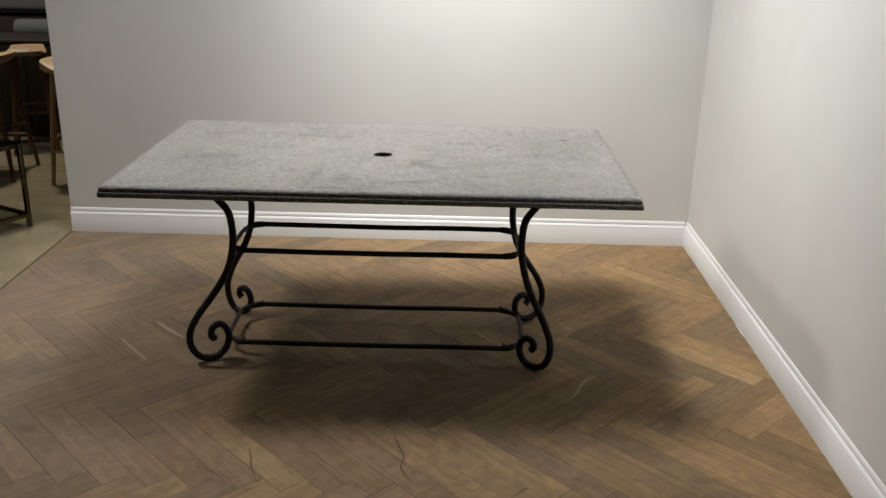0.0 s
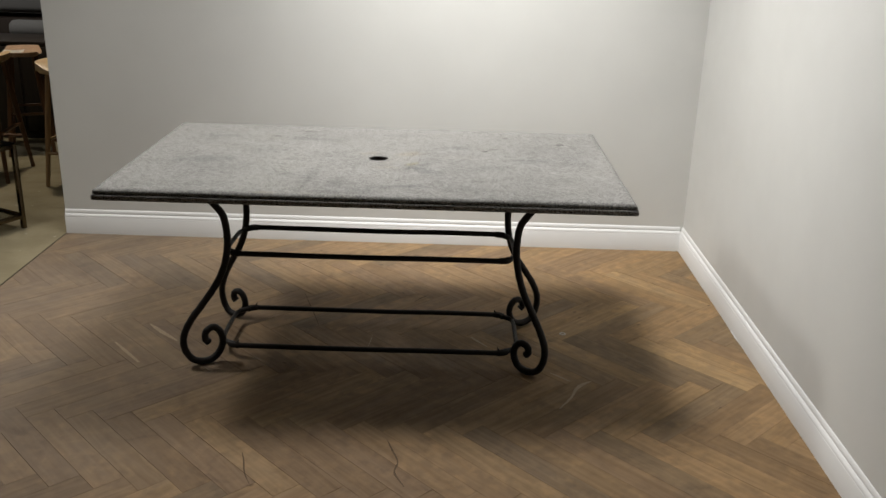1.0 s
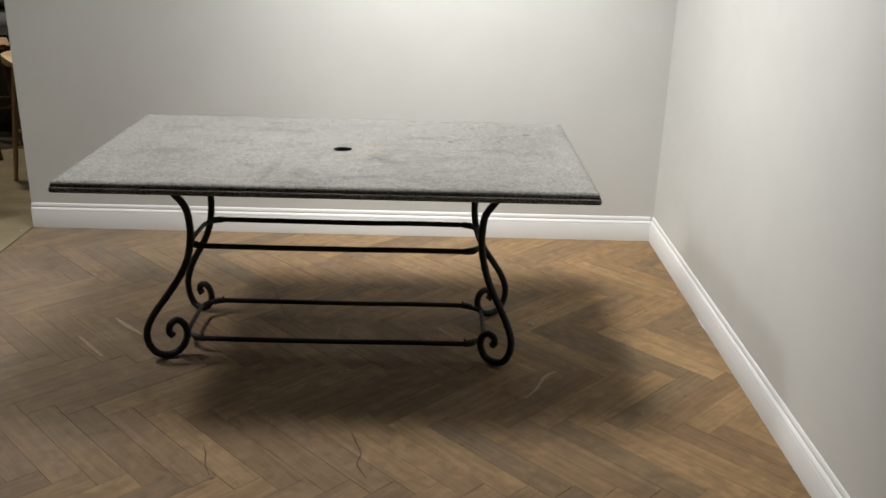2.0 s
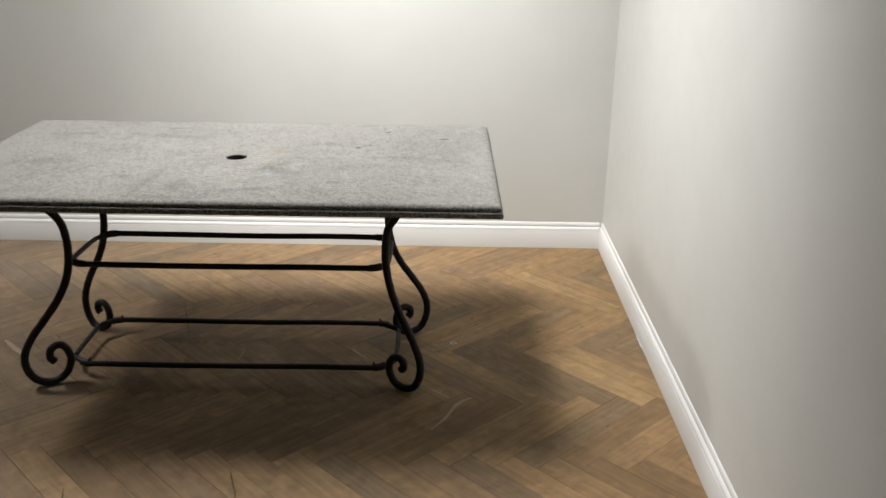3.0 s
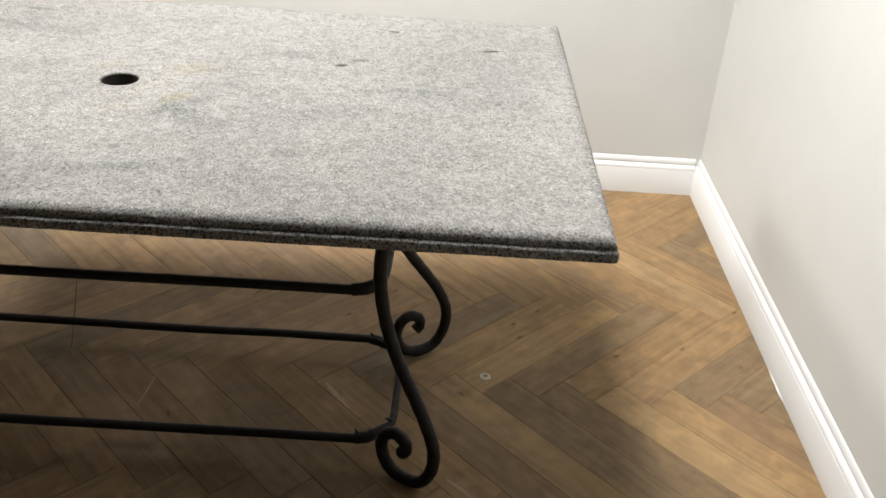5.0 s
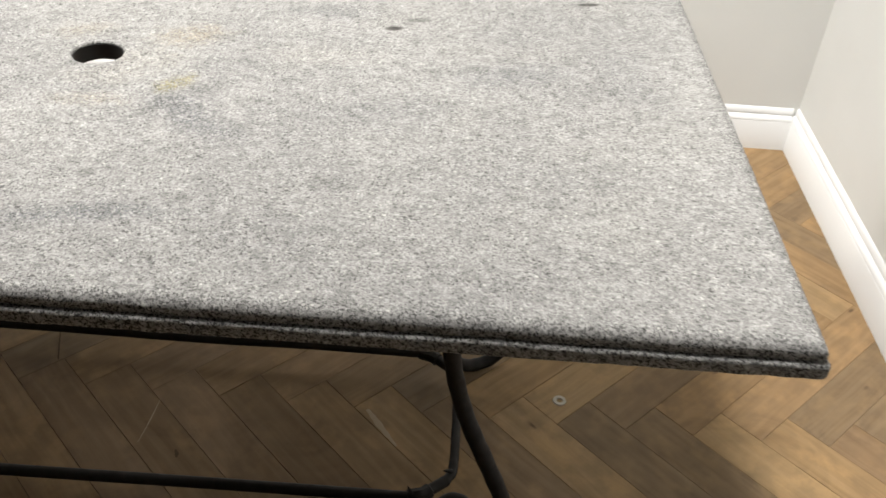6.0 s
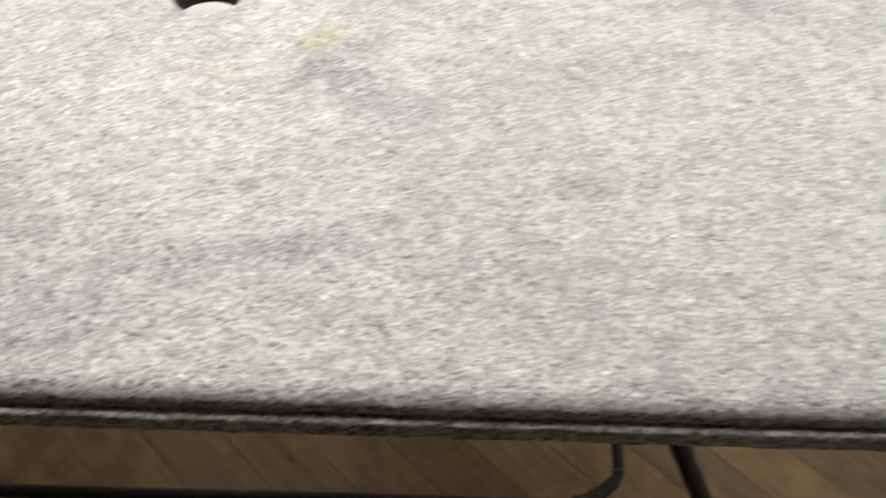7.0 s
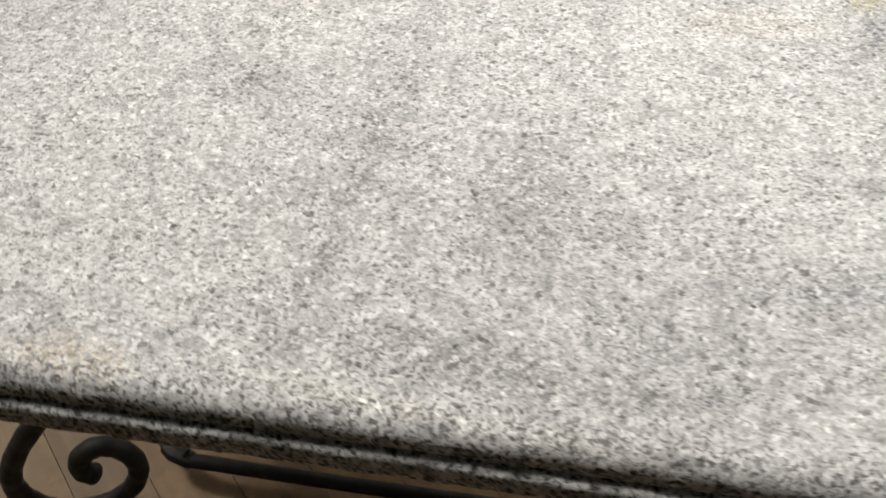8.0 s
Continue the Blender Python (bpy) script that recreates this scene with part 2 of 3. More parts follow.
# centre, radii, turn, tint and strength of the marks on the tabletop
STAINS = [
    (0.129, -0.084, 0.032, 0.022, 50, "y", 1.0), (0.168, -0.092, 0.034, 0.024, 20, "d", 0.45), (0.118, -0.155, 0.050, 0.030, 35, "d", 0.4), (0.150, -0.140, 0.060, 0.042, -30, "g", 0.75), (0.200, -0.190, 0.060, 0.035, -20, "g", 0.6),
    (0.130, -0.375, 0.095, 0.022, 8, "g", 0.8), (0.040, -0.395, 0.06, 0.018, 4, "g", 0.5), (0.3635, -0.292, 0.032, 0.020, 0, "d", 0.7),
    (0.0905, -0.3055, 0.012, 0.009, 0, "d", 0.55), (0.5675, 0.008, 0.10, 0.05, 15, "g", 0.6), (0.3965, 0.135, 0.015, 0.008, 15, "b", 0.9),
    (0.6995, 0.280, 0.020, 0.007, 12, "b", 0.85), (0.4845, 0.376, 0.014, 0.007, 0, "b", 0.75), (0.4305, 0.172, 0.022, 0.009, 12, "d", 0.8),
    (0.070, -0.020, 0.070, 0.045, 0, "w", 1.0), (0.028, -0.080, 0.055, 0.032, 0, "w", 1.0), (0.1125, 0.062, 0.065, 0.040, 25, "r", 0.7), (0.036, -0.139, 0.060, 0.022, 4, "r", 0.42), (-0.040, 0.058, 0.055, 0.030, 15, "r", 0.42),
    (-0.106, -0.335, 0.040, 0.085, 8, "d", 0.4), (-0.116, -0.467, 0.13, 0.020, -4, "d", 0.6), (-0.200, -0.295, 0.013, 0.12, -6, "d", 0.33), (-0.214, -0.420, 0.014, 0.075, -5, "d", 0.45),
    (-0.204, -0.265, 0.030, 0.10, 2, "g", 0.2), (-0.181, -0.493, 0.065, 0.008, -5, "w", 1.0), (-0.076, -0.504, 0.075, 0.008, -5, "w", 1.0),
    (-0.5975, -0.088, 0.12, 0.045, 12, "g", 0.65), (-0.6465, 0.280, 0.10, 0.03, 5, "g", 0.6), (-0.2835, 0.267, 0.14, 0.03, -6, "g", 0.5),
    (0.2985, 0.180, 0.09, 0.035, 4, "g", 0.6), (-0.306, -0.265, 0.08, 0.035, -10, "g", 0.4), (-0.4275, 0.3035, 0.022, 0.009, 0, "d", 0.7),
    (-0.3155, 0.3915, 0.022, 0.008, 0, "d", 0.7), (-0.42, 0.06, 0.09, 0.04, 18, "g", 0.45), (0.05, 0.37, 0.13, 0.03, 4, "g", 0.45),
    (0.62, -0.25, 0.12, 0.07, 20, "g", 0.3), (0.30, 0.03, 0.1, 0.04, 0, "w", 0.5), (0.42, -0.12, 0.11, 0.05, 14, "g", 0.3),
    (0.73, 0.05, 0.05, 0.13, 5, "g", 0.35), (-0.02, -0.44, 0.07, 0.03, -8, "g", 0.4), (-0.321, -0.492, 0.04, 0.014, -5, "o", 0.8),
]


def iron_material():
    n = Nodes("wrought_iron")
    p = object_coords(n)
    rust = n.range(n.noise(p, 38.0, 5.0, 0.65), 0.52, 0.74, 0.0, 0.6)
    tone = n.mix(rust, (0.0090, 0.0076, 0.0066), (0.027, 0.0172, 0.0112))
    n.bump(n.noise(p, 170.0, 4.0), 0.4, 0.001)
    return n.end(tone, n.range(n.noise(p, 60.0), 0.3, 0.7, 0.5, 0.7), 0.0, 0.28)


def concrete_material():
    n = Nodes("showroom_floor")
    p = object_coords(n)
    blotch = n.noise(p, 2.2, 6.0, 0.6)
    tone = n.ramp(blotch, [(0.3, (0.165, 0.140, 0.086)), (0.55, (0.235, 0.202, 0.130)), (0.75, (0.30, 0.262, 0.176))])
    streak = n.range(n.noise(n.scaled(p, (2.0, 16.0, 1.0)), 1.0, 4.0), 0.55, 0.7, 0.0, 0.35)
    tone = n.mix(streak, tone, (0.085, 0.070, 0.047))
    flake = n.range(n.noise(p, 14.0, 1.0), 0.70, 0.73, 0.0, 0.5)
    tone = n.mix(flake, tone, (0.5, 0.47, 0.4))
    n.bump(n.noise(p, 70.0, 4.0), 0.1, 0.001)
    return n.end(tone, n.range(n.noise(p, 6.0), 0.3, 0.7, 0.28, 0.45), gloss=0.5)


def wood_material(name, light, dark, rough=0.45):
    n = Nodes(name)
    p = object_coords(n)
    grain = n.noise(n.scaled(p, (45.0, 45.0, 4.0)), 1.0, 5.0, 0.6, 0.6)
    tone = n.mix(n.range(grain, 0.3, 0.7), dark, light)
    n.bump(grain, 0.15, 0.0006)
    return n.end(tone, rough, gloss=0.4)


def fabric_material(name, colour):
    n = Nodes(name)
    p = object_coords(n)
    weave = n.noise(p, 500.0, 2.0)
    tone = n.mix(n.range(weave, 0.3, 0.7), tuple(c * 0.75 for c in colour), colour)
    n.bump(weave, 0.4, 0.001)
    return n.end(tone, 0.9, gloss=0.2)


def plain_material(name, colour, rough, metal=0.0, gloss=0.5):
    n = Nodes(name)
    p = object_coords(n)
    tone = n.mix(n.range(n.noise(p, 24.0), 0.3, 0.7), tuple(c * 0.85 for c in colour), colour)
    return n.end(tone, n.range(n.noise(p, 11.0), 0.3, 0.7, rough * 0.85, rough * 1.15), metal, gloss)


WALL = paint_material("wall_paint", (0.592, 0.594, 0.568), 0.48)
# ceiling and unseen outer walls, coloured dark to hold down bounced light
CEILING = paint_material("ceiling_paint", (0.10, 0.10, 0.10), 0.8)
SHOWROOM_WALL = paint_material("showroom_wall_paint", (0.24, 0.23, 0.21), 0.6)
TRIM = paint_material("trim_paint", (0.69, 0.695, 0.685), 0.42, 60.0, 0.0001, 0.01)
MIXED = [(0.163, 0.116, 0.074), (0.205, 0.145, 0.089), (0.179, 0.129, 0.086), (0.222, 0.159, 0.096), (0.192, 0.138, 0.086), (0.216, 0.153, 0.095), (0.156, 0.118, 0.081)]
PLANK = wood_floor_material("oak_plank", False, MIXED)
PLANK_REST = wood_floor_material("oak_floor", True, MIXED)
PALE_PLANK = wood_floor_material("pale_oak_plank", False, [(0.235, 0.173, 0.108), (0.248, 0.182, 0.112)])
DARK_PLANK = wood_floor_material("grey_oak_plank", False, [(0.160, 0.122, 0.085), (0.176, 0.131, 0.089)])
SUBFLOOR = plain_material("dark_joint", (0.075, 0.054, 0.037), 0.9)
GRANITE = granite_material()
IRON = iron_material()
CONCRETE = concrete_material()
OAK = wood_material("light_oak", (0.44, 0.29, 0.155), (0.32, 0.20, 0.10))
EBONY = wood_material("black_brown_wood", (0.022, 0.016, 0.012), (0.012, 0.009, 0.007), 0.55)
ROSE_OAK = wood_material("rose_oak", (0.44, 0.30, 0.20), (0.32, 0.205, 0.13))
CHROME = plain_material("polished_chrome", (0.135, 0.105, 0.068), 0.2, 1.0)
BRASS = plain_material("threshold_metal", (0.10, 0.085, 0.06), 0.45, 0.6)
GREY_CLOTH = fabric_material("grey_cloth", (0.185, 0.18, 0.168))
DARK_CLOTH = fabric_material("brown_cloth", (0.055, 0.042, 0.034))
# brown leg wood, darkened for the shade under the stool seats
SHADED_BROWN = wood_material("shaded_brown_wood", (0.135, 0.068, 0.032), (0.085, 0.043, 0.021))
PALE_OAK = wood_material("pale_oak", (0.62, 0.465, 0.285), (0.52, 0.37, 0.205))
WASHER = plain_material("pale_plastic", (0.44, 0.40, 0.34), 0.5)
SCUFF = plain_material("scuffed_wood", (0.33, 0.262, 0.18), 0.7, 0.0, 0.12)
WHITE_PATCH = plain_material("plain_white", (0.74, 0.73, 0.70), 0.6)
CAVITY = plain_material("black_metal", (0.018, 0.017, 0.016), 0.5)


def glass_material():
    n = Nodes("smoked_glass")
    n.bsdf.inputs["Transmission Weight"].default_value = 1.0
    n.bsdf.inputs["IOR"].default_value = 1.45
    return n.end((0.55, 0.56, 0.52), 0.03)


GLASS = glass_material()


# ---- mesh helpers ----
def mesh_object(name, bm, material, smooth=False):
    bmesh.ops.recalc_face_normals(bm, faces=bm.faces[:])
    data = bpy.data.meshes.new(name)
    bm.to_mesh(data)
    bm.free()
    data.materials.append(material)
    if smooth:
        for poly in data.polygons:
            poly.use_smooth = True
        data.set_sharp_from_angle(angle=radians(38))
    return new(name, data)


def part(name, bm, material, parent, label="", smooth=True):
    ob = mesh_object(name, bm, material, smooth)
    ob.parent = parent
    return tagged(ob, label)


def thing(name, m, label, category, group=""):
    ob = new(name)
    ob.empty_display_size = 0.1
    ob.matrix_world = m
    return tagged(ob, label, category, group)


def add_box(bm, a, b, bevel=0.0, segments=2):
    made = bmesh.ops.create_cube(bm, size=1.0)["verts"]
    for v in made:
        v.co = Vector([lo + (c + 0.5) * (hi - lo) for c, lo, hi in zip(v.co, a, b)])
    if bevel:
        edges = list({e for v in made for e in v.link_edges})
        bmesh.ops.bevel(bm, geom=edges, offset=bevel, segments=segments, profile=0.5, affect="EDGES", clamp_overlap=True)
    return bm


def box(a, b, bevel=0.0, segments=2):
    return add_box(bmesh.new(), a, b, bevel, segments)


def smooth_line(points, steps=6):
    """Catmull-Rom through the points."""
    pts = [Vector(p) for p in points]
    pts = [pts[0] * 2 - pts[1]] + pts + [pts[-1] * 2 - pts[-2]]
    out = []
    for i in range(1, len(pts) - 2):
        p0, p1, p2, p3 = pts[i - 1:i + 3]
        for k in range(steps):
            t = k / steps
            out.append(0.5 * (2 * p1 + (p2 - p0) * t + (2 * p0 - 5 * p1 + 4 * p2 - p3) * t * t + (3 * p1 - p0 - 3 * p2 + p3) * t ** 3))
    return out + [pts[-2]]


def add_tube(bm, points, radius, sides=14, squash=1.0):
    """A bar of round section along a line; radius: one number, or one for each point."""
    pts = [Vector(p) for p in points]
    radii = radius if isinstance(radius, list) else [radius] * len(pts)
    rings, side = [], None
    for i, p in enumerate(pts):
        way = (pts[min(i + 1, len(pts) - 1)] - pts[max(i - 1, 0)]).normalized()
        if side is None:
            side = way.orthogonal().normalized()
        side = (side - way * side.dot(way)).normalized()
        up = way.cross(side)
        rings.append([bm.verts.new(p + (side * math.cos(a) + up * math.sin(a) * squash) * radii[i])
                      for a in (2 * math.pi * k / sides for k in range(sides))])
    for a, b in zip(rings, rings[1:]):
        for k in range(sides):
            bm.faces.new((a[k], a[(k + 1) % sides], b[(k + 1) % sides], b[k]))
    bm.faces.new(rings[0][::-1])
    bm.faces.new(rings[-1])
    return bm


def tube(points, radius, sides=14, squash=1.0):
    return add_tube(bmesh.new(), points, radius, sides, squash)


def extruded(profile, a, b):
    """A section of (out, up) points, carried from a to b along the ground; out is to the left of the way from a to b."""
    bm = bmesh.new()
    a, b = Vector(a), Vector(b)
    way = (b - a).normalized()
    out = Vector((-way.y, way.x, 0))
    ends = [[bm.verts.new(p + out * o + Vector((0, 0, z))) for o, z in profile] for p in (a, b)]
    n = len(profile)
    for k in range(n):
        bm.faces.new((ends[0][k], ends[0][(k + 1) % n], ends[1][(k + 1) % n], ends[1][k]))
    bm.faces.new(ends[0][::-1])
    bm.faces.new(ends[1])
    return bm


# ---- the setting ----
WX, WY, END = 0.015, 0.015, -3.143     # faces of the two walls, and the free end of the back wall
FARX, FARY, NEARY = -7.5, 6.0, -7.0


def setting(name, bm, material, label, category="", smooth=False):
    return tagged(mesh_object(name, bm, material, smooth), label, category, kind="structure")


setting("wall_right", box((WX, NEARY, 0.0), (WX + 0.12, WY + 0.12, CEIL)), WALL, "warm light grey painted plaster side wall", "wall")
setting("wall_back", box((END, WY, 0.0), (WX + 0.02, WY + 0.12, CEIL)), WALL, "warm light grey painted plaster partition behind the table", "wall")
setting("wall_far_left", box((FARX - 0.12, NEARY, 0.0), (FARX, FARY, CEIL)), SHOWROOM_WALL, "unseen mid grey wall that closes the showroom", "wall")
setting("wall_far", box((FARX - 0.12, FARY, 0.0), (WX + 0.12, FARY + 0.12, CEIL)), SHOWROOM_WALL, "mid grey painted wall behind the showroom furniture", "wall")
setting("wall_behind", box((FARX - 0.12, NEARY - 0.12, 0.0), (WX + 0.12, NEARY, CEIL)), SHOWROOM_WALL, "unseen mid grey wall that closes the showroom", "wall")
setting("wall_side_rear", box((WX, WY + 0.121, 0.0), (WX + 0.12, FARY, CEIL)), SHOWROOM_WALL, "unseen mid grey side wall that closes the showroom", "wall")
setting("ceiling", box((FARX - 0.12, NEARY - 0.12, CEIL), (WX + 0.12, FARY + 0.12, CEIL + 0.1)), CEILING, "unseen ceiling, dark grey to hold down bounced light", "ceiling")

SKIRT = [(0.0, 0.0), (0.015, 0.0), (0.015, 0.0870), (0.0146, 0.0878), (0.0136, 0.0880), (0.0136, 0.0896), (0.0144, 0.0900), (0.0142, 0.0930), (0.0130, 0.0970),
         (0.0108, 0.1008), (0.0080, 0.1040), (0.0066, 0.1052), (0.0050, 0.1056), (0.0050, 0.1082), (0.0064, 0.1088), (0.0064, 0.1130), (0.0054, 0.1175), (0.0036, 0.1225),
         (0.0016, 0.1262), (0.0, 0.127)]
setting("baseboard_back", extruded(SKIRT, (WX - 0.0152, WY, 0), (END, WY, 0)), TRIM, "white gloss baseboard with a moulded top edge", "baseboard", True)
setting("baseboard_right", extruded(SKIRT, (WX, NEARY, 0), (WX, WY - 0.0002, 0)), TRIM, "white gloss baseboard with a moulded top edge", "baseboard", True)


# a lifted strip of white filler along the foot of the side baseboard
filler = bmesh.new()
edge = [(-0.96, 0.0008), (-0.985, 0.0026), (-1.01, 0.0018), (-1.03, 0.0034), (-1.05, 0.0026), (-1.07, 0.0008)]
rows = [[filler.verts.new(p) for p in ((-0.0002, y, 0.0), (-0.0002, y, 0.004), (-w, y, 0.002), (-w, y, 0.0))] for y, w in edge]
for a, b in zip(rows, rows[1:]):
    for k in range(4):
        filler.faces.new((a[k], a[(k + 1) % 4], b[(k + 1) % 4], b[k]))
filler.faces.new(rows[0])
filler.faces.new(rows[-1])
part("filler", filler, TRIM, bpy.data.objects["baseboard_right"], "crumbling strip of white filler", False)

# ---- the table ----
CX, CY = -1.4455, -1.1555                # middle of the tabletop
HOLE = 0.0342
HOLE_X, HOLE_Y = 0.0035, -0.011


def rounded_loop(bm, hx, hy, r, z, rough=0.0, corner=5):
    """A rectangle with rounded corners, its sides cut into short lengths and worn unevenly by rough."""
    arcs = []
    for sx, sy, start in ((1, 1, 0), (-1, 1, 90), (-1, -1, 180), (1, -1, 270)):
        turns = [radians(start + 90 * k / corner) for k in range(corner + 1)]
        arcs.append([Vector((sx * (hx - r) + r * math.cos(a), sy * (hy - r) + r * math.sin(a), z)) for a in turns])
    loop = []
    for n, arc in enumerate(arcs):
        ahead = arcs[(n + 1) % 4][0]
        cuts = 170 if n % 2 else 290
        side = [arc[-1].lerp(ahead, k / cuts) for k in range(1, cuts)]
        out = Vector(((0, 1), (-1, 0), (0, -1), (1, 0))[n]).to_3d()
        for p in side:
            loop_wear = noise.noise(p * 38.0) + 0.7 * noise.noise(p * 130.0) + 0.5 * noise.noise(p * 310.0)
            p += out * rough * loop_wear + Vector((0, 0, 1)) * rough * 0.8 * noise.noise(p * 55.0 + Vector((7, 3, 1)))
        loop += [bm.verts.new(p) for p in arc + side]
    return loop


def ring_faces(bm, a, b):
    n = len(a)
    for k in range(n):
        bm.faces.new((a[k], a[(k + 1) % n], b[(k + 1) % n], b[k]))


def tabletop_mesh():
    bm = bmesh.new()
    # inset from the lip and height, from the upper face down: bullnose, cove, lip
    section = [(0.0180, TOP)]
    for k in range(1, 8):
        a = radians(90 * k / 7)
        section.append((0.0180 - 0.0134 * math.sin(a), TOP - 0.0125 * (1 - math.cos(a))))
    section += [(0.0046, TOP - 0.0152), (0.0056, TOP - 0.0172), (0.0066, TOP - 0.0184), (0.0064, TOP - 0.0190), (0.0034, TOP - 0.0193), (0.0016, TOP - 0.0201),
                (0.0005, TOP - 0.0214), (0.0, TOP - 0.0236), (0.0, UNDER + 0.0040), (0.0006, UNDER + 0.0016), (0.0022, UNDER), (0.055, UNDER), (0.055, SLAB)]
    loops = [rounded_loop(bm, HALF_X - i, HALF_Y - i, max(0.003, 0.0065 - i * 0.15), z, 0.0 if k == 0 or i > 0.05 else 0.0008 if k < 11 else 0.0011)
             for k, (i, z) in enumerate(section)]
    for a, b in zip(loops, loops[1:]):
        ring_faces(bm, a, b)
    sides = 48
    rims = []
    for r, z in ((HOLE + 0.002, TOP), (HOLE, TOP - 0.002), (HOLE, SLAB)):
        rims.append([bm.verts.new((HOLE_X + r * math.cos(2 * math.pi * k / sides), HOLE_Y + r * math.sin(2 * math.pi * k / sides), z)) for k in range(sides)])
    for a, b in zip(rims, rims[1:]):
        ring_faces(bm, a, b)
    for outer, inner in ((loops[0], rims[0]), (loops[-1], rims[-1])):
        edges = [bm.edges.get((l[k], l[(k + 1) % len(l)])) for l in (outer, inner) for k in range(len(l))]
        bmesh.ops.triangle_fill(bm, use_beauty=True, use_dissolve=False, edges=edges)
    return bm


table = thing("patio_table", pose(CX, CY, 0), "grey granite-topped table on a black wrought-iron scroll base", "table")
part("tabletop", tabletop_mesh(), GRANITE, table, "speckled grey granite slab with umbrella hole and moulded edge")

# thin black ring set inside the umbrella hole
inner_ring = bmesh.new()
rings = []
for radius, z in ((HOLE - 0.0004, TOP - 0.0035), (HOLE - 0.0016, TOP - 0.0035), (HOLE - 0.0016, SLAB - 0.006), (HOLE - 0.0004, SLAB - 0.006)):
    rings.append([inner_ring.verts.new((HOLE_X + radius * math.cos(2 * math.pi * k / 40), HOLE_Y + radius * math.sin(2 * math.pi * k / 40), z)) for k in range(40)])
for a, b in zip(rings, rings[1:] + rings[:1]):
    ring_faces(inner_ring, a, b)
part("hole_ring", inner_ring, CAVITY, table, "thin black ring inside the umbrella hole")

BASE_X, BASE_Y = -0.0145, -0.0285
SPLAY = {(-1, -1): radians(25), (-1, 1): radians(25), (1, -1): radians(30), (1, 1): radians(25)}   # how far each leg turns out
BAR = 0.0129
# the leg's line in its own upright plane: outward and up
LEG = [(0.262, 0.7072), (0.20, 0.698), (0.142, 0.660), (0.098, 0.609), (0.070, 0.566), (0.060, 0.512), (0.060, 0.448), (0.075, 0.374), (0.106, 0.306),
       (0.150, 0.240), (0.187, 0.180), (0.209, 0.122), (0.207, 0.068), (0.183, 0.024), (0.142, 0.0125), (0.106, 0.027), (0.088, 0.066),
       (0.095, 0.102), (0.117, 0.119), (0.141, 0.110), (0.145, 0.088), (0.134, 0.076)]


KICK = {(-1, -1): 0.017, (-1, 1): -0.008, (1, -1): 0.0, (1, 1): 0.004}   # hand-forged feet, none quite alike


CURL = {(-1, -1): 0.024}                 # and one foot curls up taller
WAIST = {(1, -1): 0.017, (-1, -1): -0.008}   # two legs were bent wider or closer at mid-height


def leg_point(sx, sy, r, z):
    mid = min(1.0, max(0.0, (z - 0.16) / 0.24)) * min(1.0, max(0.0, (0.70 - z) / 0.06))
    r += WAIST.get((sx, sy), 0.0) * mid * mid * (3 - 2 * mid)
    low = min(1.0, max(0.0, (0.34 - z) / 0.22))
    r += KICK[sx, sy] * low * low * (3 - 2 * low) * min(1.0, max(0.0, (r - 0.08) / 0.12)) ** 2
    return Vector((BASE_X + sx * (0.46 + r * math.cos(SPLAY[sx, sy])), BASE_Y + sy * (0.15 + r * math.sin(SPLAY[sx, sy])), z))


for sx in (-1, 1):
    for sy in (-1, 1):
        tall = CURL.get((sx, sy), 0.0)
        line = smooth_line([leg_point(sx, sy, r, z) + Vector((0, 0, tall * max(0.0, 1 - abs(len(LEG) - 4 - k) / 4.5) if k > 14 else 0.0)) for k, (r, z) in enumerate(LEG)], 6)
        radii = [BAR * (1 + 0.035 * math.sin(i * 1.7 + sx + 2 * sy)) for i in range(len(line))]
        radii = [w * (1 + 0.10 * max(0.0, (i - len(line) + 10) / 10)) for i, w in enumerate(radii)]
        radii[-1] *= 0.9
        part("leg", tube(line, radii), IRON, table)

ROD = 0.0100
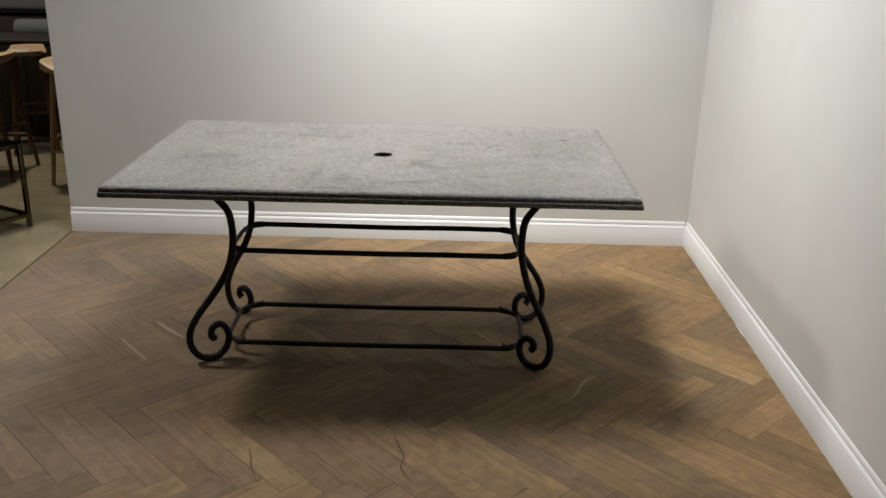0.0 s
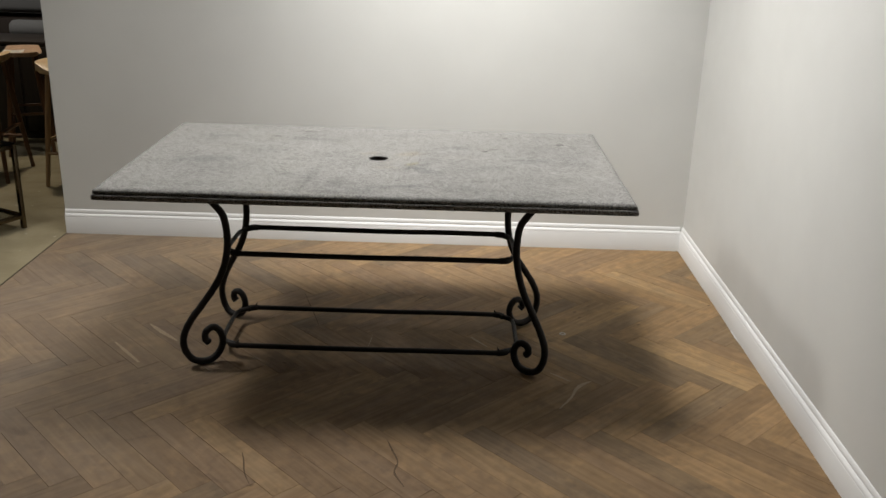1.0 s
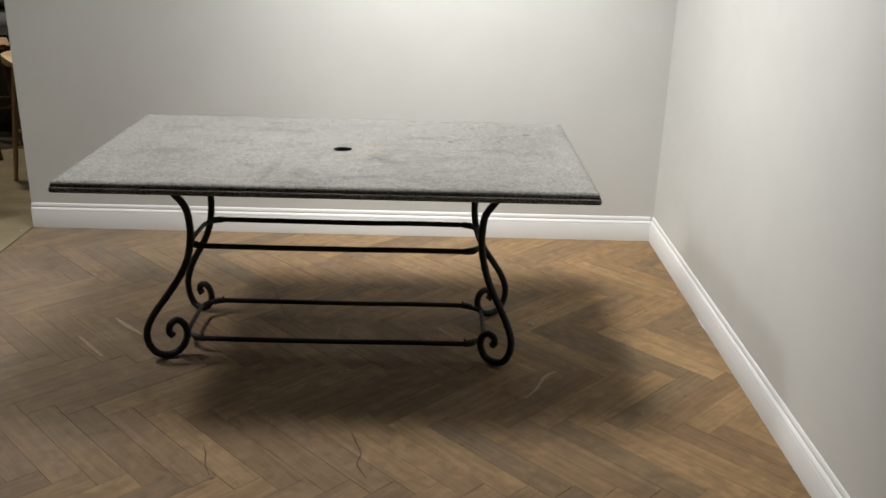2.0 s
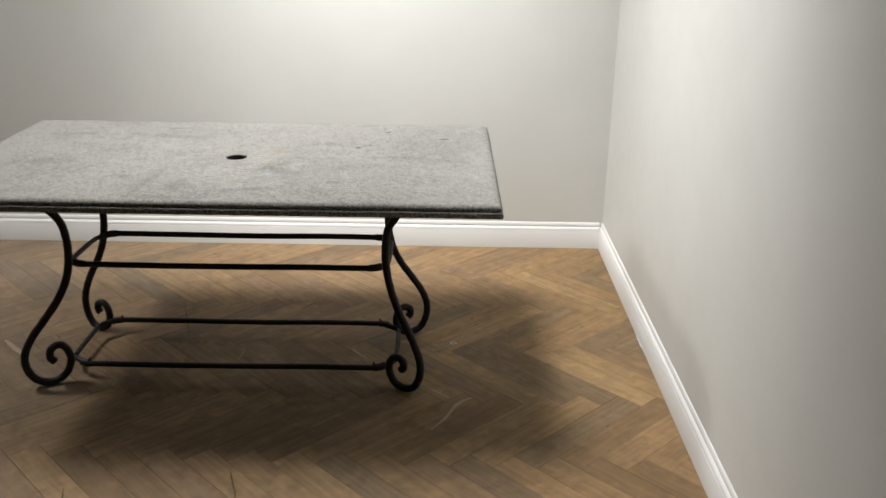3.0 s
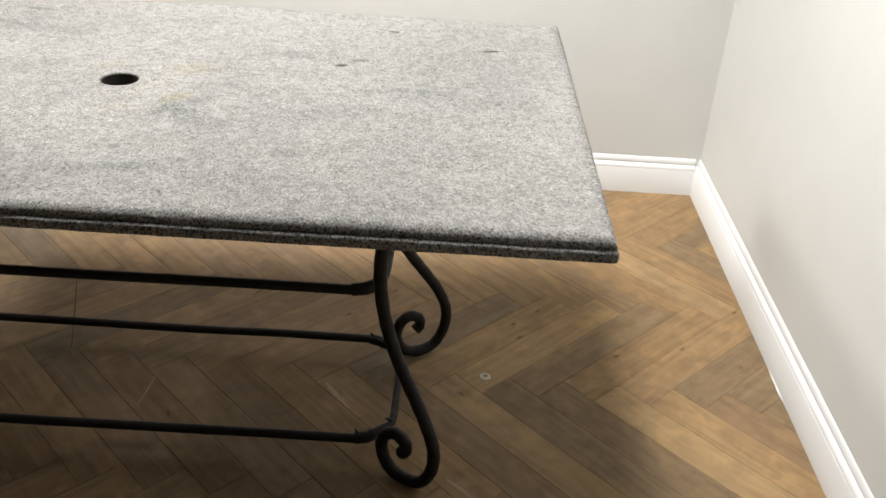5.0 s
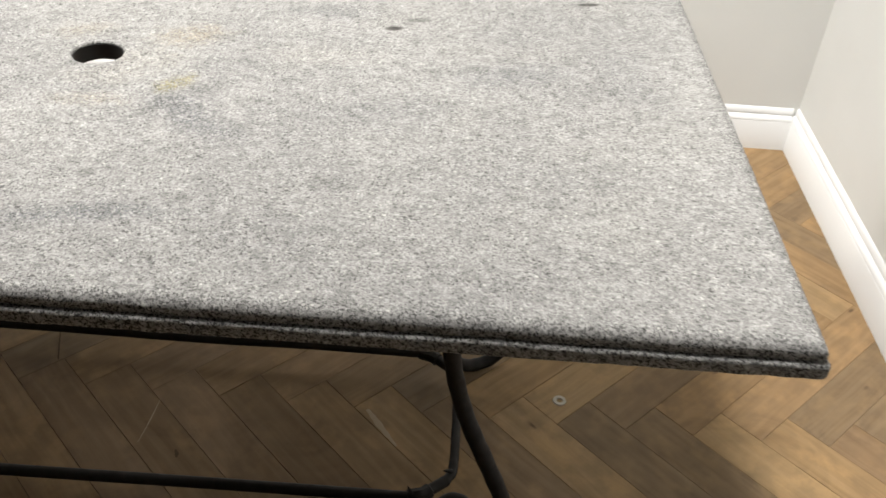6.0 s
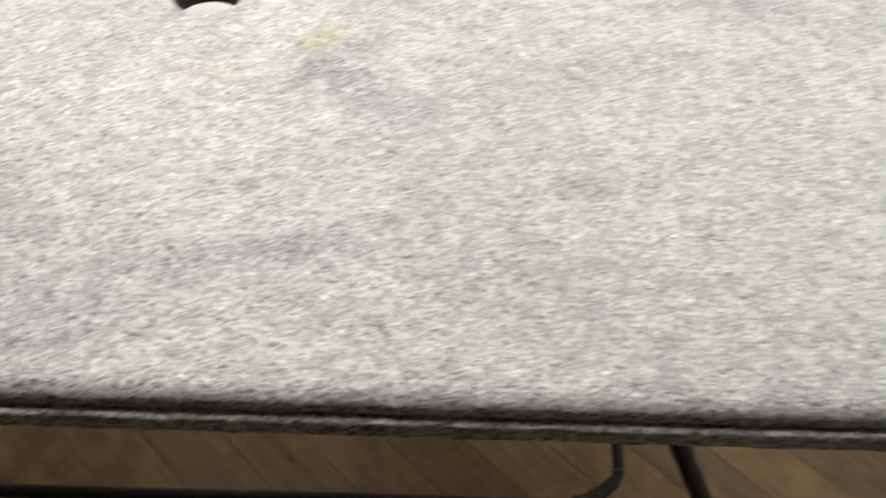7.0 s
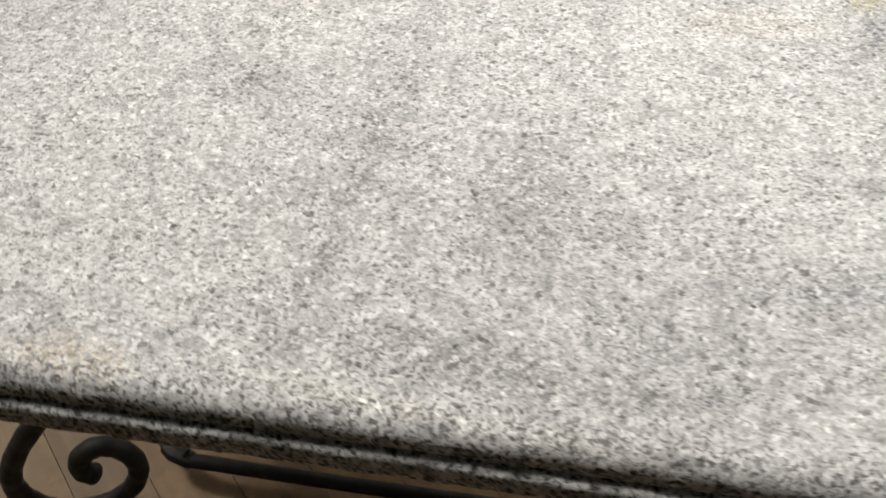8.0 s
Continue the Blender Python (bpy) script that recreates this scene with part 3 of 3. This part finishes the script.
# two welded rings with cut corners: middle, height, tilt towards the back, half depth, where the long bars begin to bend, half length
for mid_y, level, lean, hy, bend, reach in ((BASE_Y + 0.014, 0.409, -0.004, 0.162, 0.476, 0.530), (BASE_Y + 0.018, 0.0515, 0.003, 0.171, 0.484, 0.554)):
    for sy in (-1, 1):
        tips = []
        for sx in (-1, 1):
            grow = 0.012 if sx < 0 and level < 0.2 else 0.0     # the low ring reaches further at one end
            tips.append([Vector((BASE_X + sx * (x + grow), mid_y + sy * y, level + sy * lean)) for x, y in
                         ((bend - 0.03, hy), (bend, hy), (bend + 0.018, hy - 0.007), (bend + 0.034, hy - 0.021), (reach - 0.013, hy - 0.040))])
        wave = [Vector((BASE_X + x, mid_y + sy * (hy + dy), level + sy * lean + dz)) for x, dy, dz in ((-0.22, 0.001, -0.0012), (0.06, -0.0008, -0.0016), (0.27, 0.0006, 0.0007))]
        line = smooth_line(tips[0][::-1] + wave + tips[1], 4)
        bar = part("long_stretcher", tube(line, ROD, 12), IRON, table)
        for tip in tips:
            a, b, c = tip[1].lerp(tip[0], 0.25), tip[2], tip[3].lerp(tip[2], 0.25)
            part("sleeve", tube([a, a.lerp(b, 0.08), b, b.lerp(c, 0.9), c], [ROD * 1.12, ROD * 1.26, ROD * 1.30, ROD * 1.34, ROD * 1.1], 8), IRON, bar)
            if level > 0.2:
                continue
            inward = (tip[0] - tip[1]).normalized()
            barb = tip[1] + Vector((0, 0, ROD * 0.8))
            part("weld_tip", tube([barb, barb + inward * 0.003 + Vector((0, -sy * 0.003, 0.007)), barb + inward * 0.007 + Vector((0, -sy * 0.005, 0.014))],
                                  [0.0046, 0.0032, 0.0009], 7), IRON, bar)
    for sx in (-1, 1):
        grow = 0.012 if sx < 0 and level < 0.2 else 0.0
        line = smooth_line([(BASE_X + sx * (x + grow), mid_y + y, level - 0.001 + lean * y / hy) for x, y in
                            ((reach - 0.022, -hy + 0.030), (reach - 0.010, -hy + 0.046), (reach - 0.002, -hy + 0.070), (reach, 0.0), (reach - 0.002, hy - 0.070),
                             (reach - 0.010, hy - 0.046), (reach - 0.022, hy - 0.030))], 6)
        side = part("end_stretcher", tube(line, ROD * 0.84, 12), IRON, table)
        for sy in (-1, 1) if level < 0.2 else ():
            barb = Vector((BASE_X + sx * (reach + grow - 0.005), mid_y + sy * (hy - 0.052), level + 0.006))
            part("weld_tip", tube([barb, barb + Vector((-sx * 0.007, sy * 0.002, 0.005)), barb + Vector((-sx * 0.014, sy * 0.005, 0.008))],
                                  [0.0046, 0.0032, 0.0009], 7), IRON, side)


# ---- small things on the floor ----
def washer_mesh():
    bm = bmesh.new()
    sides = 28
    section = ((0.0058, 0.0), (0.0062, 0.0022), (0.0125, 0.0022), (0.0132, 0.0))
    rings = [[bm.verts.new((r * math.cos(2 * math.pi * k / sides), r * math.sin(2 * math.pi * k / sides), z)) for k in range(sides)] for r, z in section]
    for a, b in zip(rings, rings[1:] + rings[:1]):
        ring_faces(bm, a, b)
    return bm


washer = mesh_object("washer", washer_mesh(), WASHER, True)
washer.matrix_world = pose(-0.704, -1.046, 0.0006)
tagged(washer, "small pale plastic washer lying on the oak floor", "washer")


# ---- the showroom beyond the free end of the partition ----
def stool(m, wood, leg_wood, label, height=0.75, width=0.40, depth=0.30, stance=0.48, thick=0.034, hollow=0.016):
    ob = thing("bar_stool", m, label, "stool", "stools in the showroom")
    bm = bmesh.new()
    nx, ny = 14, 10
    for level in (0, 1):
        for j in range(ny + 1):
            for i in range(nx + 1):
                u, v = 2 * i / nx - 1, 2 * j / ny - 1
                k = math.sqrt(max(0.0, 1 - 0.32 * v * v)), math.sqrt(max(0.0, 1 - 0.32 * u * u))
                rim = min(1.0, (1 - max(abs(u), abs(v))) / 0.16)
                dip = -hollow * (1 - u * u) + 0.6 * hollow * abs(u) ** 3
                z = height + dip - 0.3 * thick * (1 - rim) ** 2 if level else height - thick + 0.32 * thick * (1 - rim) ** 2
                bm.verts.new((u * width / 2 * k[0], v * depth / 2 * k[1], z))
    bm.verts.ensure_lookup_table()
    row, sheet = nx + 1, (nx + 1) * (ny + 1)
    V = bm.verts
    for j in range(ny):
        for i in range(nx):
            q = [j * row + i, j * row + i + 1, (j + 1) * row + i + 1, (j + 1) * row + i]
            bm.faces.new([V[k] for k in q[::-1]])
            bm.faces.new([V[k + sheet] for k in q])
    rim = [i for i in range(row)] + [j * row + nx for j in range(1, ny + 1)] + [ny * row + i for i in range(nx - 1, -1, -1)] + [j * row for j in range(ny - 1, 0, -1)]
    for a, b in zip(rim, rim[1:] + rim[:1]):
        bm.faces.new((V[a], V[b], V[b + sheet], V[a + sheet]))
    part("seat", bm, wood, ob, "saddle-shaped wooden seat")
    feet = {}
    for sx in (-1, 1):
        for sy in (-1, 1):
            top = Vector((sx * width * 0.30, sy * depth * 0.30, height - thick + 0.004))
            foot = Vector((sx * width * stance, sy * depth * (stance + 0.08), 0.0))
            feet[sx, sy] = (top, foot)
            part("leg", tube([foot, foot.lerp(top, 0.5), top], [0.012, 0.017, 0.016], 12), leg_wood, ob)
    for (a, b), up in ((((-1, -1), (1, -1)), 0.30), (((-1, 1), (1, 1)), 0.30), (((-1, -1), (-1, 1)), 0.42), (((1, -1), (1, 1)), 0.42)):
        p, q = (feet[k][1].lerp(feet[k][0], up) for k in (a, b))
        part("rung", tube([p, q], 0.0095, 10), leg_wood, ob)
    return ob


stool(pose(-4.07, 1.73, 0, 0, 0, 112), ROSE_OAK, SHADED_BROWN, "rose oak bar stool with dark brown legs under a white patch", 0.68, 0.42, 0.245, 0.48, 0.028, 0.020)
stool(pose(-3.385, 0.965, 0, 0, 0, -8), PALE_OAK, OAK, "pale oak bar stool standing half behind the partition", 0.735, 0.46, 0.34, 0.40, 0.07, 0.034)
stool(pose(-4.03, 1.06, 0, 0, 0, 4), PALE_OAK, SHADED_BROWN, "pale oak bar stool with dark legs beside a chrome table", 0.745, 0.34, 0.36, 0.494, 0.05, 0.02)


# thin, slightly curved white patch on the stool seat
def paper(m):
    bm = bmesh.new()
    rows = [[bm.verts.new((0.13 * (i / 8 - 0.5), 0.12 * (j / 4 - 0.5), 0.0015 + 0.010 * (i / 8 - 0.45) ** 2 * (1 + 0.3 * j))) for i in range(9)] for j in range(5)]
    for a, b in zip(rows, rows[1:]):
        for i in range(8):
            bm.faces.new((a[i], a[i + 1], b[i + 1], b[i]))
    bmesh.ops.solidify(bm, geom=bm.faces[:], thickness=0.0006)
    ob = mesh_object("white_patch", bm, WHITE_PATCH, True)
    ob.matrix_world = m
    return tagged(ob, "small white patch on a bar stool seat", "paper")


paper(pose(-4.075, 1.615, 0.6745, 5, 0, 14))


def chrome_table(m):
    ob = thing("side_table", m, "low chrome-framed side table with a smoked glass top", "side table")
    size, high, bar = 0.46, 0.445, 0.022
    for x in (0, 1):
        for y in (0, 1):
            px, py = x * (size - bar), y * (size - bar)
            part("leg", box((px, py, 0), (px + bar, py + bar, high - bar), 0.002), CHROME, ob)
    for z, name in ((high - bar + 0.0005, "top_rail"), (0.055, "bottom_rail")):
        for k in (0, 1):
            o = k * (size - bar)
            lo = 0.0 if name == "top_rail" else bar + 0.0005
            hi = size if name == "top_rail" else size - bar - 0.0005
            part(name, box((lo, o, z), (hi, o + bar, z + bar), 0.002), CHROME, ob)
            part(name, box((o, bar + 0.0005, z), (o + bar, size - bar - 0.0005, z + bar), 0.002), CHROME, ob)
    part("glass_top", box((0.004, 0.004, high + 0.001), (size - 0.004, size - 0.004, high + 0.009), 0.002), GLASS, ob, "smoked glass pane")
    part("lower_shelf", box((bar + 0.001, bar + 0.001, 0.060), (size - bar - 0.001, size - bar - 0.001, 0.068)), GLASS, ob, "smoked glass shelf")
    return ob


chrome_table(pose(-3.375, 0.065, 0, 0, 0, 153))


def sofa(m):
    ob = thing("sofa", m, "grey upholstered sofa with a rounded bolster in the dim showroom", "sofa")
    part("base", box((0, 0, 0.06), (2.1, 0.9, 0.30), 0.03, 3), DARK_CLOTH, ob, "dark brown upholstered base")
    # dark cloth here puts the shade of the gap below the backrest into colour
    part("back_frame", box((0, 0.66, 0.302), (2.1, 0.9, 0.62), 0.02, 2), DARK_CLOTH, ob, "back frame darkened for the shade below the backrest")
    part("backrest", box((0, 0.60, 0.645), (2.1, 0.92, 0.98), 0.06, 4), GREY_CLOTH, ob)
    for k in range(3):
        part("seat_cushion", box((0.01 + k * 0.7, 0.0, 0.303), (0.69 + k * 0.7, 0.60, 0.46), 0.05, 4), DARK_CLOTH, ob, "dark brown seat cushion")
    part("bolster", tube(smooth_line([(0.89, 0.30, 0.535), (0.95, 0.30, 0.535), (1.3, 0.30, 0.535), (2.0, 0.30, 0.535), (2.06, 0.30, 0.535)], 4),
                         [0.012, 0.045, 0.066, 0.078] + [0.085] * 12 + [0.05], 18), GREY_CLOTH, ob)
    for x in (0.08, 1.96):
        for y in (0.08, 0.78):
            part("foot", tube([(x, y, 0.0), (x, y, 0.06)], 0.025, 12), CAVITY, ob)
    return ob


sofa(pose(-6.1, 3.7, 0))


# added to fill the dark mass behind the stools; doors and handles are invented
def cabinet(m):
    ob = thing("sideboard", m, "low black-brown cabinet added for the dark mass behind the stools", "sideboard")
    part("plinth", box((0.03, 0.03, 0.0), (1.57, 0.39, 0.05), 0.003), CAVITY, ob)
    part("body", box((0.0, 0.02, 0.05), (1.6, 0.42, 0.665), 0.004), EBONY, ob)
    part("top", box((-0.015, 0.0, 0.666), (1.615, 0.43, 0.692), 0.005), EBONY, ob)
    for k in range(3):
        door = part("door", box((0.012 + k * 0.53, 0.0, 0.062), (0.528 + k * 0.53, 0.0195, 0.655), 0.003), EBONY, ob)
        part("handle", tube([(0.47 + k * 0.53, -0.012, 0.44), (0.47 + k * 0.53, -0.012, 0.54)], 0.005, 8), CAVITY, door)
    return ob


cabinet(pose(-5.3, 2.02, 0))

# ---- floors ----
setting("showroom_floor", box((FARX - 0.12, NEARY - 0.12, -0.06), (END - 0.006, FARY + 0.12, -0.001)), CONCRETE, "polished beige-grey concrete showroom floor", "floor")
setting("showroom_floor_rear", box((END - 0.006, WY + 0.121, -0.06), (WX, FARY, -0.001)), CONCRETE, "polished concrete floor behind the partition", "floor")
setting("threshold_strip", box((END - 0.006, NEARY, -0.02), (END + 0.002, WY, 0.0012), 0.0008, 1), BRASS, "thin dark metal strip between oak and concrete", "threshold")
floor = setting("floor", box((END + 0.002, NEARY, -0.06), (WX, WY, -0.004)), SUBFLOOR, "smoked oak herringbone parquet floor with worn patches", "floor")

PLANK_L, PLANK_W, GAP, ANGLE = 0.525, 0.0918, 0.0003, radians(44.1)
START = Vector((-0.712, -1.1065))
AXIS_U = Vector((math.cos(ANGLE), math.sin(ANGLE)))
AXIS_V = Vector((-math.sin(ANGLE), math.cos(ANGLE)))
X0, X1, Y0, Y1 = END + 0.0022, WX - 0.001, -6.95, WY - 0.001
SPLIT = -2.75


def plank_data(name, material):
    bm = bmesh.new()
    uv = bm.loops.layers.uv.new("UVMap")
    l, w, e = PLANK_L / 2 - GAP, PLANK_W / 2 - GAP, 0.0004
    loops = [[bm.verts.new((sx * (l - i), sy * (w - i), z)) for sx, sy in ((1, 1), (-1, 1), (-1, -1), (1, -1))] for i, z in ((e, 0.0), (0.0, -0.0009), (0.0, -0.012))]
    bm.faces.new(loops[0])
    for a, b in zip(loops, loops[1:]):
        ring_faces(bm, b, a)
    bmesh.ops.recalc_face_normals(bm, faces=bm.faces[:])
    for f in bm.faces:
        for lp in f.loops:
            lp[uv].uv = lp.vert.co.xy
    data = bpy.data.meshes.new(name)
    bm.to_mesh(data)
    bm.free()
    data.materials.append(material)
    return data


def clipped(poly):
    """The polygon cut to the room's rectangle."""
    for axis, sign, limit in ((0, 1, X0), (0, -1, -X1), (1, 1, Y0), (1, -1, -Y1)):
        out = []
        for p, q in zip(poly, poly[1:] + poly[:1]):
            a, b = sign * p[axis] - limit, sign * q[axis] - limit
            if a >= 0:
                out.append(p)
            if a * b < 0:
                out.append(p.lerp(q, a / (a - b)))
        poly = out
        if len(poly) < 3:
            return []
    return poly


def area(poly):
    return abs(sum(p.x * q.y - p.y * q.x for p, q in zip(poly, poly[1:] + poly[:1]))) / 2


planks = []
for m in range(-14, 8):
    for k in range(-70, 40):
        for turned in (False, True):
            u, v = k * PLANK_W + m * PLANK_L, -k * PLANK_W + m * PLANK_L
            cu, cv = (u + PLANK_W / 2, v - PLANK_L / 2) if turned else (u + PLANK_L / 2, v + PLANK_W / 2)
            mid = START + AXIS_U * cu + AXIS_V * cv
            if X0 - 0.3 < mid.x < X1 + 0.3 and Y0 - 0.3 < mid.y < Y1 + 0.3:
                planks.append((mid, turned))

shared = {m: plank_data("plank", m) for m in (PLANK, PALE_PLANK, DARK_PLANK)}
# planks that stand out in tone, by a spot on each
PALE_AT = [(-0.704, -1.046), (-0.604, -1.277), (-0.217, -0.57), (-0.162, -1.334)]
DARK_AT = [(-0.476, -0.942), (-0.724, -0.797), (-0.522, -1.212), (-0.635, -1.413), (-0.051, -1.03)]


def tone_of(mid, along, across):
    for spots, material in ((PALE_AT, PALE_PLANK), (DARK_AT, DARK_PLANK)):
        for x, y in spots:
            d = Vector((x, y)) - mid
            if abs(d.dot(along)) < PLANK_L / 2 and abs(d.dot(across)) < PLANK_W / 2:
                return material
    return PLANK


rest_v, rest_f, rest_uv = [], [], []
for mid, turned in planks:
    along = AXIS_V if turned else AXIS_U
    across = Vector((-along.y, along.x))
    l, w = PLANK_L / 2 - GAP, PLANK_W / 2 - GAP
    quad = [mid + along * (sx * l) + across * (sy * w) for sx, sy in ((1, 1), (-1, 1), (-1, -1), (1, -1))]
    poly = clipped(quad)
    if not poly or area(poly) < 0.0002:
        continue
    whole = len(poly) == 4 and all((p - q).length < 1e-6 for p, q in zip(poly, quad))
    lift = random.uniform(-0.0004, 0.0003)
    turn = math.atan2(along.y, along.x)
    if mid.y > SPLIT:
        if whole:
            data = shared[tone_of(mid, along, across)]
        else:
            bm = bmesh.new()
            uv = bm.loops.layers.uv.new("UVMap")
            local = [Vector(((p - mid).dot(along), (p - mid).dot(across))) for p in poly]
            loops = [[bm.verts.new((p.x, p.y, z)) for p in local] for z in (0.0, -0.012)]
            bm.faces.new(loops[0])
            ring_faces(bm, loops[1], loops[0])
            bmesh.ops.recalc_face_normals(bm, faces=bm.faces[:])
            for f in bm.faces:
                for lp in f.loops:
                    lp[uv].uv = lp.vert.co.xy
            data = bpy.data.meshes.new("plank")
            bm.to_mesh(data)
            bm.free()
            data.materials.append(tone_of(mid, along, across))
        ob = new("plank", data)
        ob.parent = floor
        ob.matrix_local = Matrix.Translation((mid.x, mid.y, lift)) @ Matrix.Rotation(turn, 4, "Z")
    else:
        base = len(rest_v)
        for z in (lift, -0.012):
            rest_v += [(p.x, p.y, z) for p in poly]
            rest_uv += [((p - mid).dot(along), (p - mid).dot(across)) for p in poly]
        n = len(poly)
        rest_f.append([base + i for i in range(n)])
        rest_f += [[base + i, base + n + i, base + n + (i + 1) % n, base + (i + 1) % n] for i in range(n)]

data = bpy.data.meshes.new("far_planks")
data.from_pydata(rest_v, [], rest_f)
layer = data.uv_layers.new(name="UVMap")
for lp in data.loops:
    layer.data[lp.index].uv = rest_uv[lp.vertex_index]
data.materials.append(PLANK_REST)
rest = new("far_planks", data)
rest.parent = floor
tagged(rest, "smoked oak herringbone planks", kind="stuff")


# pale scuffs trodden into the oak
def scuff(points, widths):
    bm = bmesh.new()
    line = smooth_line([(x, y, 0.0) for x, y in points], 8)
    rows = []
    for i, p in enumerate(line):
        way = (line[min(i + 1, len(line) - 1)] - line[max(i - 1, 0)]).normalized()
        s = i / (len(line) - 1) * (len(widths) - 1)
        k = min(int(s), len(widths) - 2)
        w = (widths[k] + (widths[k + 1] - widths[k]) * (s - k)) * random.uniform(0.75, 1.2)
        out = Vector((-way.y, way.x, 0)) * w / 2
        rows.append((bm.verts.new(p + out), bm.verts.new(p + Vector((0, 0, 0.0003))), bm.verts.new(p - out)))
    for a, b in zip(rows, rows[1:]):
        bm.faces.new((a[0], a[1], b[1], b[0]))
        bm.faces.new((a[1], a[2], b[2], b[1]))
    ob = part("scuff", bm, SCUFF, floor, "pale scratch in the oak")
    ob.location.z = 0.0008
    return ob


scuff([(-0.642, -1.446), (-0.676, -1.472), (-0.704, -1.510), (-0.730, -1.574), (-0.779, -1.655)], [0.004, 0.016, 0.013, 0.010, 0.004])
scuff([(-0.787, -1.391), (-0.752, -1.422), (-0.718, -1.454)], [0.004, 0.009, 0.004])
scuff([(-1.075, -1.104), (-1.048, -1.142), (-1.013, -1.189)], [0.007, 0.014, 0.004])
scuff([(-1.468, -1.115), (-1.472, -1.170), (-1.478, -1.222)], [0.001, 0.0022, 0.001])
scuff([(-2.370, -1.072), (-2.294, -1.149), (-2.219, -1.217)], [0.010, 0.022, 0.008])
scuff([(-2.450, -1.246), (-2.379, -1.325), (-2.307, -1.406)], [0.006, 0.014, 0.010])
# dark water marks
WATER = plain_material("water_mark", (0.085, 0.057, 0.034), 0.7, 0.0, 0.12)
for line, widths in (([(-1.352, -1.890), (-1.335, -1.940), (-1.312, -2.010), (-1.318, -2.070), (-1.285, -2.140)], [0.002, 0.006, 0.004, 0.006, 0.003]),
                     ([(-1.795, -1.985), (-1.780, -2.030), (-1.765, -2.090), (-1.738, -2.150)], [0.002, 0.005, 0.004, 0.002]),
                     ([(-1.805, -0.699), (-1.746, -0.874), (-1.695, -1.031)], [0.002, 0.0035, 0.002]),
                     ([(-1.318, -0.759), (-1.284, -0.711), (-1.261, -0.686)], [0.002, 0.007, 0.002]),
                     ([(-2.272, -0.962), (-2.242, -0.950), (-2.230, -0.886)], [0.002, 0.005, 0.002]),
                     ([(-1.407, -1.233), (-1.402, -1.242), (-1.401, -1.250)], [0.003, 0.007, 0.004])):
    mark = scuff(line, widths)
    mark.data.materials[0] = WATER
    tagged(mark, "dark water mark in the oak")
